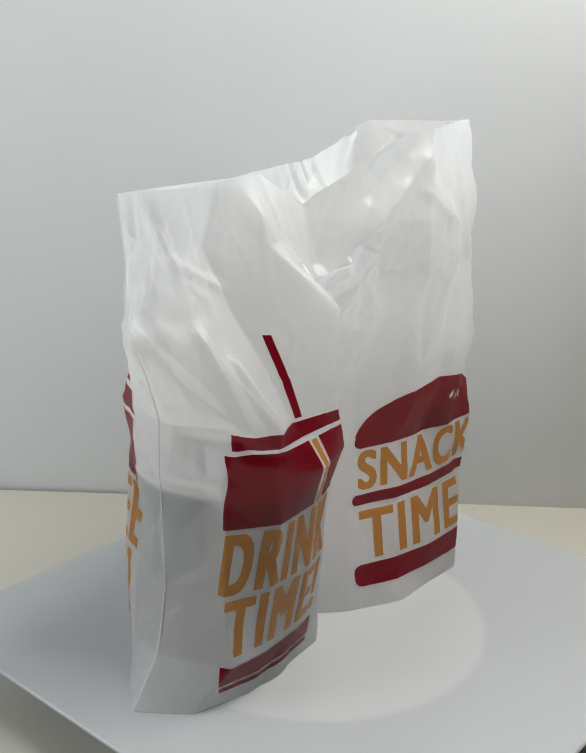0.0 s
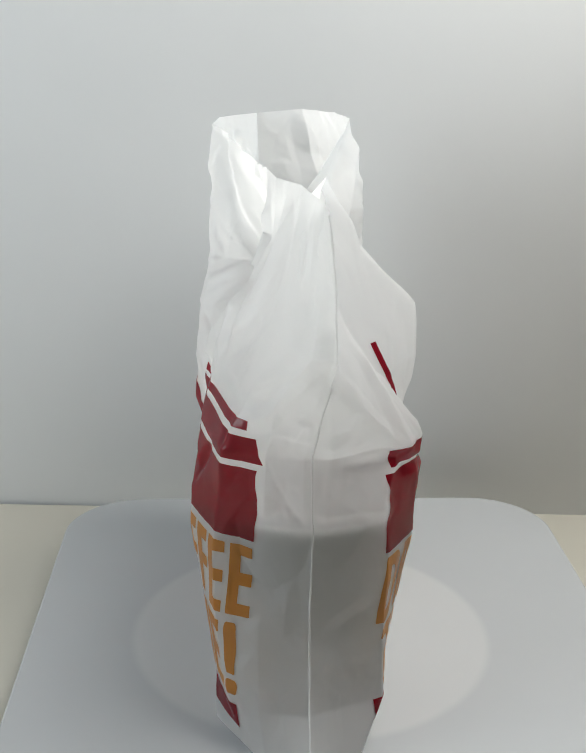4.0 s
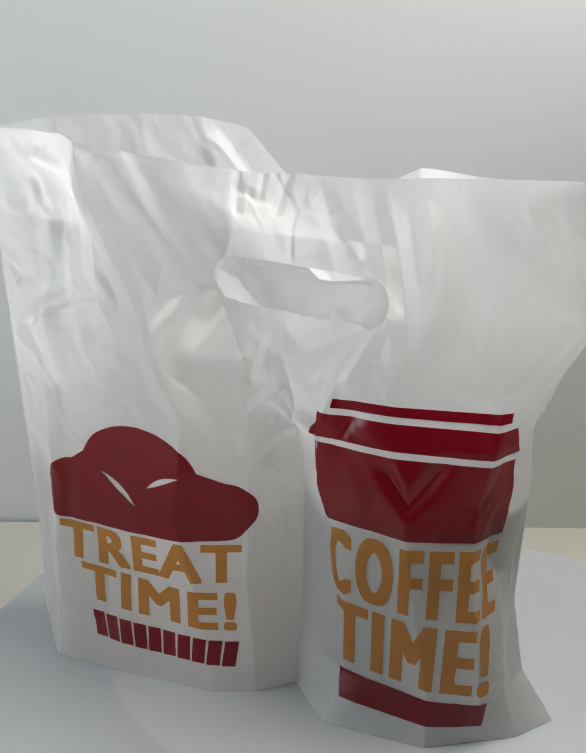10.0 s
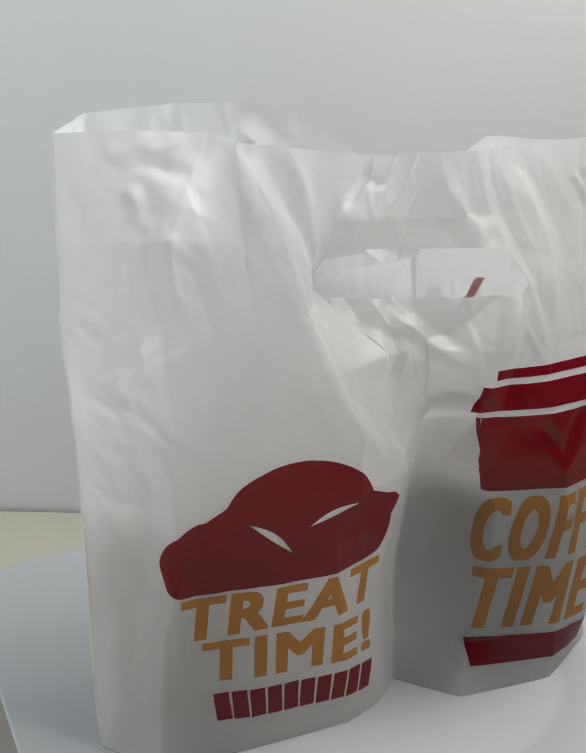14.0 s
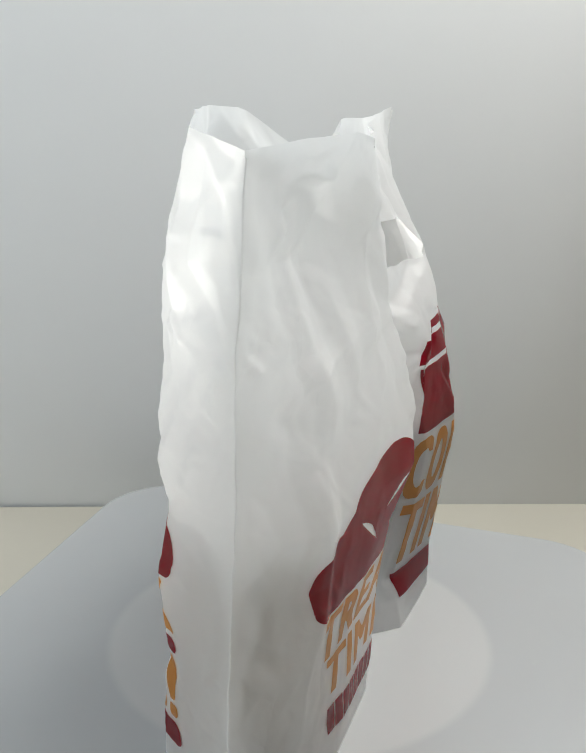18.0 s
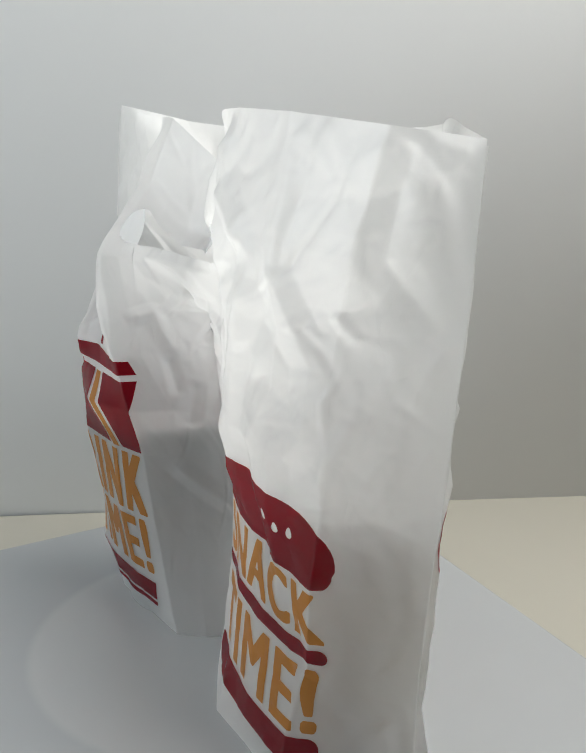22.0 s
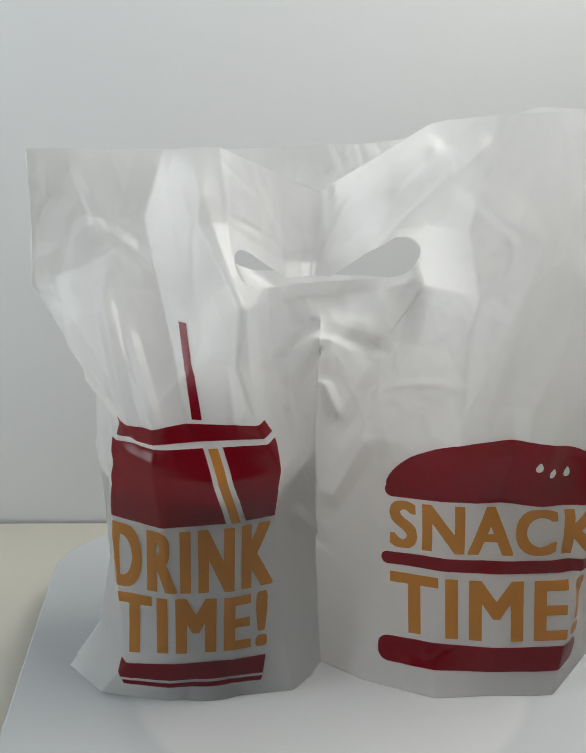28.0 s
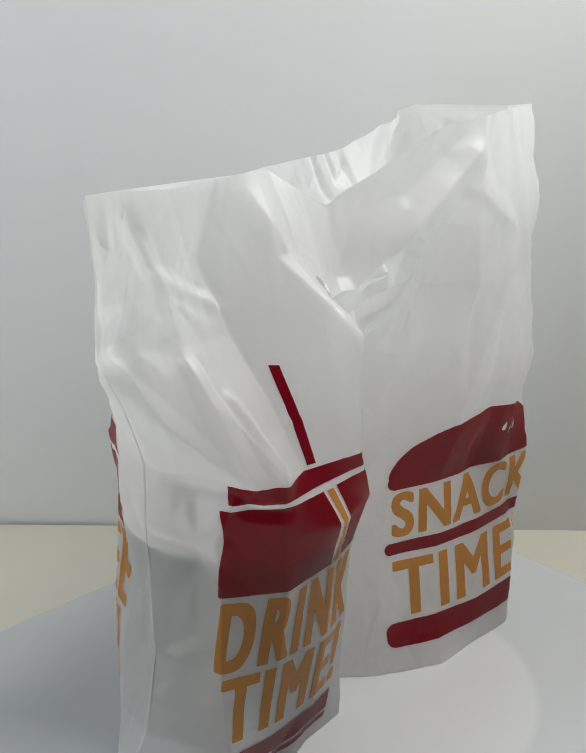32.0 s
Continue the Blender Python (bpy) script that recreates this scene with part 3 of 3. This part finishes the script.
def lay(grid, x_mid, facing):
    """A map from print places (mm across to the reader's right, mm up) onto the film, set a hair off it."""
    ny, nx = grid.shape[:2]
    step = np.linalg.norm(np.diff(grid[:, :, :2], axis=1), axis=2)
    run = np.concatenate([np.zeros((ny, 1)), np.cumsum(step, axis=1)], axis=1)
    zero = np.array([np.interp(x_mid, grid[j, :, 0], run[j]) for j in range(ny)])
    nrm = np.cross(np.gradient(grid, axis=1), np.gradient(grid, axis=0)) * facing
    nrm /= np.linalg.norm(nrm, axis=2, keepdims=True) + 1e-9
    z_col = grid[:, nx // 4, 2]

    def place(p, q, lift=0.4):
        fj = float(np.interp(q, z_col, np.arange(ny)))
        j = min(int(fj), ny - 2)
        w = fj - j
        out = np.zeros(3)
        for jj, ww in ((j, 1 - w), (j + 1, w)):
            fi = float(np.interp(zero[jj] + p * facing, run[jj], np.arange(nx)))
            i = min(int(fi), nx - 2)
            v = fi - i
            a = grid[jj, i] + nrm[jj, i] * lift
            b = grid[jj, i + 1] + nrm[jj, i + 1] * lift
            out += ww * (a * (1 - v) + b * v)
        return out * W_MM

    return place


def printed(name, bm, place, material, parent, lift=0.4, cell=1.3):
    """Cuts a flat print into small cells and lays it on the film."""
    xs = [v.co.x for v in bm.verts]
    ys = [v.co.y for v in bm.verts]
    for axis, lo, hi in ((0, min(xs), max(xs)), (1, min(ys), max(ys))) if cell else ():
        k = math.floor(lo / cell) + 1
        while k * cell < hi:
            co, no = [0, 0, 0], [0, 0, 0]
            co[axis], no[axis] = k * cell, 1
            bmesh.ops.bisect_plane(bm, geom=bm.verts[:] + bm.edges[:] + bm.faces[:], plane_co=co, plane_no=no, dist=1e-4)
            k += 1
    bm.normal_update()
    bmesh.ops.reverse_faces(bm, faces=[f for f in bm.faces if f.normal.z < 0])
    for v in bm.verts:
        v.co = place(v.co.x, v.co.y, lift)
    return part(name, bm, material, parent)


def outline(*loops):
    """A flat shape from closed loops of (x, y); loops inside others are holes."""
    bm = bmesh.new()
    for loop in loops:
        vs = [bm.verts.new((x, y, 0)) for x, y in loop]
        for a, b in zip(vs, vs[1:] + vs[:1]):
            bm.edges.new((a, b))
    bmesh.ops.triangle_fill(bm, use_beauty=True, use_dissolve=False, edges=bm.edges[:])
    return bm


def words(text, x0, y0, x1, y1, rx, ry, gap=1.12):
    """One line of lettering in the built-in font, fitted into a box, its strokes thickened by rx and ry on every side."""
    cu = bpy.data.curves.new("lettering", "FONT")
    cu.body, cu.space_character, cu.resolution_u, cu.fill_mode, cu.dimensions = text, gap, 6, "FRONT", "2D"
    ob = bpy.data.objects.new("lettering", cu)
    scene.collection.objects.link(ob)
    bpy.context.view_layer.update()
    me = bpy.data.meshes.new_from_object(ob.evaluated_get(bpy.context.evaluated_depsgraph_get()))
    bpy.data.objects.remove(ob)
    bpy.data.curves.remove(cu)
    me.calc_loop_triangles()
    co = np.array([v.co[:2] for v in me.vertices])
    tris = np.array([t.vertices[:] for t in me.loop_triangles])
    bpy.data.meshes.remove(me)
    lo, hi = co.min(0), co.max(0)
    fine, step = 0.15, 3
    w, h = x1 - x0, y1 - y0
    co = (co - lo) / (hi - lo) * (w - 2 * rx, h - 2 * ry) + (rx, ry)
    pad = 6
    nx, ny = int(w / fine) + 2 * pad + 1, int(h / fine) + 2 * pad + 1
    ink = np.zeros((ny, nx), bool)
    for a, b, c in co[tris]:
        i0, j0 = np.maximum(np.floor(np.minimum(np.minimum(a, b), c) / fine).astype(int) + pad, 0)
        i1, j1 = np.ceil(np.maximum(np.maximum(a, b), c) / fine).astype(int) + pad + 1
        xs, ys = np.meshgrid((np.arange(i0, i1) - pad) * fine, (np.arange(j0, j1) - pad) * fine)
        side = [(q[0] - p[0]) * (ys - p[1]) - (q[1] - p[1]) * (xs - p[0]) for p, q in ((a, b), (b, c), (c, a))]
        inside = np.all([d >= -1e-9 for d in side], 0) | np.all([d <= 1e-9 for d in side], 0)
        ink[j0:j1, i0:i1] |= inside[: ny - j0, : nx - i0]
    for axis, reach in ((1, rx), (0, ry)):
        wide = ink.copy()
        for k in range(1, int(round(reach / fine)) + 1):
            for d in (k, -k):
                wide |= np.roll(ink, d, axis)
        ink = wide
    field = ink.astype(float)
    for _ in range(2):
        for axis in (0, 1):
            field = (np.roll(field, 1, axis) + 2 * field + np.roll(field, -1, axis)) / 4
    return contour(field[::step, ::step], x0 - pad * fine, y0 - pad * fine, fine * step)


def contour(field, x0, y0, cell):
    """A flat mesh of all that is over one half in a field, with smooth edges."""
    bm = bmesh.new()
    seen = {}
    ny, nx = field.shape

    def vert(key, x, y):
        if key not in seen:
            seen[key] = bm.verts.new((x0 + x * cell, y0 + y * cell, 0))
        return seen[key]

    ring = ((0, 0), (1, 0), (1, 1), (0, 1))
    most = np.maximum.reduce([field[:-1, :-1], field[:-1, 1:], field[1:, :-1], field[1:, 1:]])
    for j, i in zip(*np.nonzero(most > 0.5)):
        pts = []
        for (dx, dy), (ex, ey) in zip(ring, ring[1:] + ring[:1]):
            ax, ay, bx, by = i + dx, j + dy, i + ex, j + ey
            fa, fb = field[ay, ax], field[by, bx]
            if fa > 0.5:
                pts.append(vert((ax, ay), ax, ay))
            if (fa > 0.5) != (fb > 0.5):
                f = min(max((0.5 - fa) / (fb - fa), 0.03), 0.97)
                key = ("e", min((ax, ay), (bx, by)), max((ax, ay), (bx, by)))
                pts.append(vert(key, ax + (bx - ax) * f, ay + (by - ay) * f))
        if len(pts) > 2:
            bm.faces.new(pts)
    return bm


def quad(*corners):
    return outline(corners)


def arc(cx, cy, rx, ry, a0, a1, n=24):
    return [(cx + rx * math.cos(radians(a0 + (a1 - a0) * k / n)), cy + ry * math.sin(radians(a0 + (a1 - a0) * k / n))) for k in range(n + 1)]


def pill(x0, y0, x1, y1, r, n=8):
    return arc(x1 - r, y1 - r, r, r, 90, 0, n) + arc(x1 - r, y0 + r, r, r, 0, -90, n) + arc(x0 + r, y0 + r, r, r, -90, -180, n) + arc(x0 + r, y1 - r, r, r, 180, 90, n)


def leaf(x0, y0, x1, y1, fat, n=14):
    """A slim pointed slit."""
    out = []
    dx, dy = x1 - x0, y1 - y0
    ln = math.hypot(dx, dy)
    for side in (1, -0.15):
        pts = []
        for k in range(n + 1):
            f = k / n
            b = fat * side * math.sin(math.pi * f)
            pts.append((x0 + dx * f - dy / ln * b, y0 + dy * f + dx / ln * b))
        out += pts[:-1] if side == 1 else pts[::-1][:-1]
    return out


def tilted(bm, slope):
    """A print that leans: it drops by slope for every mm to the reader's right."""
    for v in bm.verts:
        v.co.y -= slope * v.co.x
    return bm


def drink_print():
    at = lay(front, -85, 1)
    printed("straw", quad((0, 226.5), (5.2, 226.5), (7.2, 180), (2, 180)), at, RED, bag, cell=3)
    printed("cup_lid", quad((-49.5, 178), (44, 178), (48.5, 170.5), (-46.5, 168.5)), at, RED, bag)
    printed("cup_side", quad((-50, 165.5), (6, 166.5), (17.5, 121.5), (-50.5, 121.5)), at, RED, bag)
    printed("cup_side", quad((16, 166.5), (49, 167), (45, 121.5), (28.5, 121.5)), at, RED, bag)
    printed("straw_in_cup", quad((8.5, 166), (13.5, 166), (25.5, 121), (20.5, 121)), at, ORANGE, bag)
    printed("drink_lettering", words("DRINK", -49, 78.5, 44.5, 118.5, 1.7, 0.9, 1.26), at, ORANGE, bag, cell=0)
    printed("time_lettering", words("TIME!", -44, 36, 42, 75, 1.7, 0.9, 1.2), at, ORANGE, bag, cell=0)
    printed("cup_foot", quad((-45, 29.5), (41, 29.5), (40, 16.5), (-43, 16.5)), at, RED, bag)
    printed("cup_foot_line", quad((-42, 14.5), (40, 14.5), (39, 11), (-41, 11)), at, RED, bag)


def snack_print():
    at = lay(front, 84.5, 1)
    dome = arc(2, 124, 65.5, 36, 175, 5, 30) + arc(62, 123, 5, 5, 20, -90, 6) + arc(-58, 123, 5, 5, 270, 160, 6)
    seeds = []
    for sx, sy in ((19.5, 144), (28, 139.5), (37, 139)):
        seeds.append([(sx + 1.9 * math.cos(a) * (1 - 0.35 * math.sin(a)), sy + 3.0 * math.sin(a)) for a in (2 * math.pi * k / 14 for k in range(14))])
    printed("bun_top", outline(dome, *seeds), at, RED, bag)
    printed("snack_lettering", words("SNACK", -60, 86.5, 60.5, 116, 1.3, 0.8), at, ORANGE, bag, cell=0)
    printed("patty", outline(pill(-65, 75.5, 61, 83.5, 3.8)), at, RED, bag)
    printed("time_lettering", words("TIME!", -60, 34, 56, 71.5, 1.5, 0.9), at, ORANGE, bag, cell=0)
    printed("bun_base", outline(pill(-68, 15.5, 57, 31, 6)), at, RED, bag)


def treat_print():
    at = lay(back, 88, -1)
    cap = arc(-45, 121, 26, 21, 200, 98, 14) + arc(-1, 137, 41, 34, 160, 22, 24) + arc(49, 124, 20, 19, 82, -30, 14) + arc(47, 108, 12, 6, -30, -90, 5) + arc(-58, 107, 9, 6, 270, 190, 5)
    printed("muffin_top", outline(cap, leaf(-27, 138, -4, 120, 3.2), leaf(4, 134, 27, 146, 3.0)[::-1]), at, RED, bag)
    printed("treat_lettering", words("TREAT", -59, 74, 58, 99.5, 1.5, 0.9), at, ORANGE, bag, cell=0)
    printed("time_lettering", tilted(words("TIME!", -46, 45, 55, 70, 1.5, 0.9), 0.05), at, ORANGE, bag, cell=0)
    for k in range(10):
        a, b = -40 + k * 9.8, -40 + k * 9.8 + 8.2
        d = 1.5 - 0.45 * k
        lean = (4.5 - k) * 0.55
        printed("muffin_case_strip", quad((a, 38 + d), (b, 38 + d), (b + lean, 21 + d), (a + lean, 21 + d)), at, RED, bag, cell=5)


def coffee_print():
    at = lay(back, -66, -1)
    printed("lid_top", tilted(quad((-47, 199), (47.5, 199), (48.5, 194), (-48.5, 194)), 0.035), at, RED, bag)
    printed("lid_rim", tilted(quad((-56, 190.5), (55, 190.5), (61, 177), (-62.5, 177)), 0.037), at, RED, bag)
    printed("cup_side", tilted(quad((-59.5, 173.5), (58, 173.5), (55, 131.5), (-54, 131.5)), 0.04), at, RED, bag)
    printed("coffee_lettering", tilted(words("COFFEE", -55, 85, 54.5, 127.5, 2.0, 0.9, 1.32), 0.04), at, ORANGE, bag, cell=0)
    printed("time_lettering", tilted(words("TIME!", -48, 37, 48, 81, 2.1, 0.9, 1.2), 0.04), at, ORANGE, bag, cell=0)
    printed("cup_foot", tilted(quad((-43, 31), (47, 31), (44.5, 14.5), (-40, 14.5)), 0.035), at, RED, bag)


drink_print()
snack_print()
treat_print()
coffee_print()

# ---- what is in the bag ----
tub = tagged(new("drink_tub"), "dark grey round tapered tub with a dark lid inside the bag", "tub")
part("body", lathe([(0.0375, 0.0015), (0.0385, 0.003), (0.0556, 0.130), (0.0558, 0.1325)], 72), CUP, tub)
part("lid", lathe([(0.0561, 0.132), (0.0568, 0.1335), (0.0568, 0.139), (0.0555, 0.1405)], 72), LID, tub)
snack_box = tagged(new("snack_box"), "brown kraft cardboard box inside the bag", "box")
part("carton", box(-0.0355, -0.0155, 0.0015, 0.0355, 0.0155, 0.147, 0.003), KRAFT, snack_box, smooth=False)

TUB_AT = pose(-0.070, 0.026, 0)
BOX_AT = pose(0.1195, -0.013, 0, 0, 0, 9)


def motions():
    for thing, at in ((turntable, pose(0, 0, 0)), (bag, pose(0, 0, 0)), (tub, TUB_AT), (snack_box, BOX_AT)):
        walk(thing, [(t, pose(0, 0, 0, 0, 0, turn) @ at) for t, turn in TURNS])


motions()
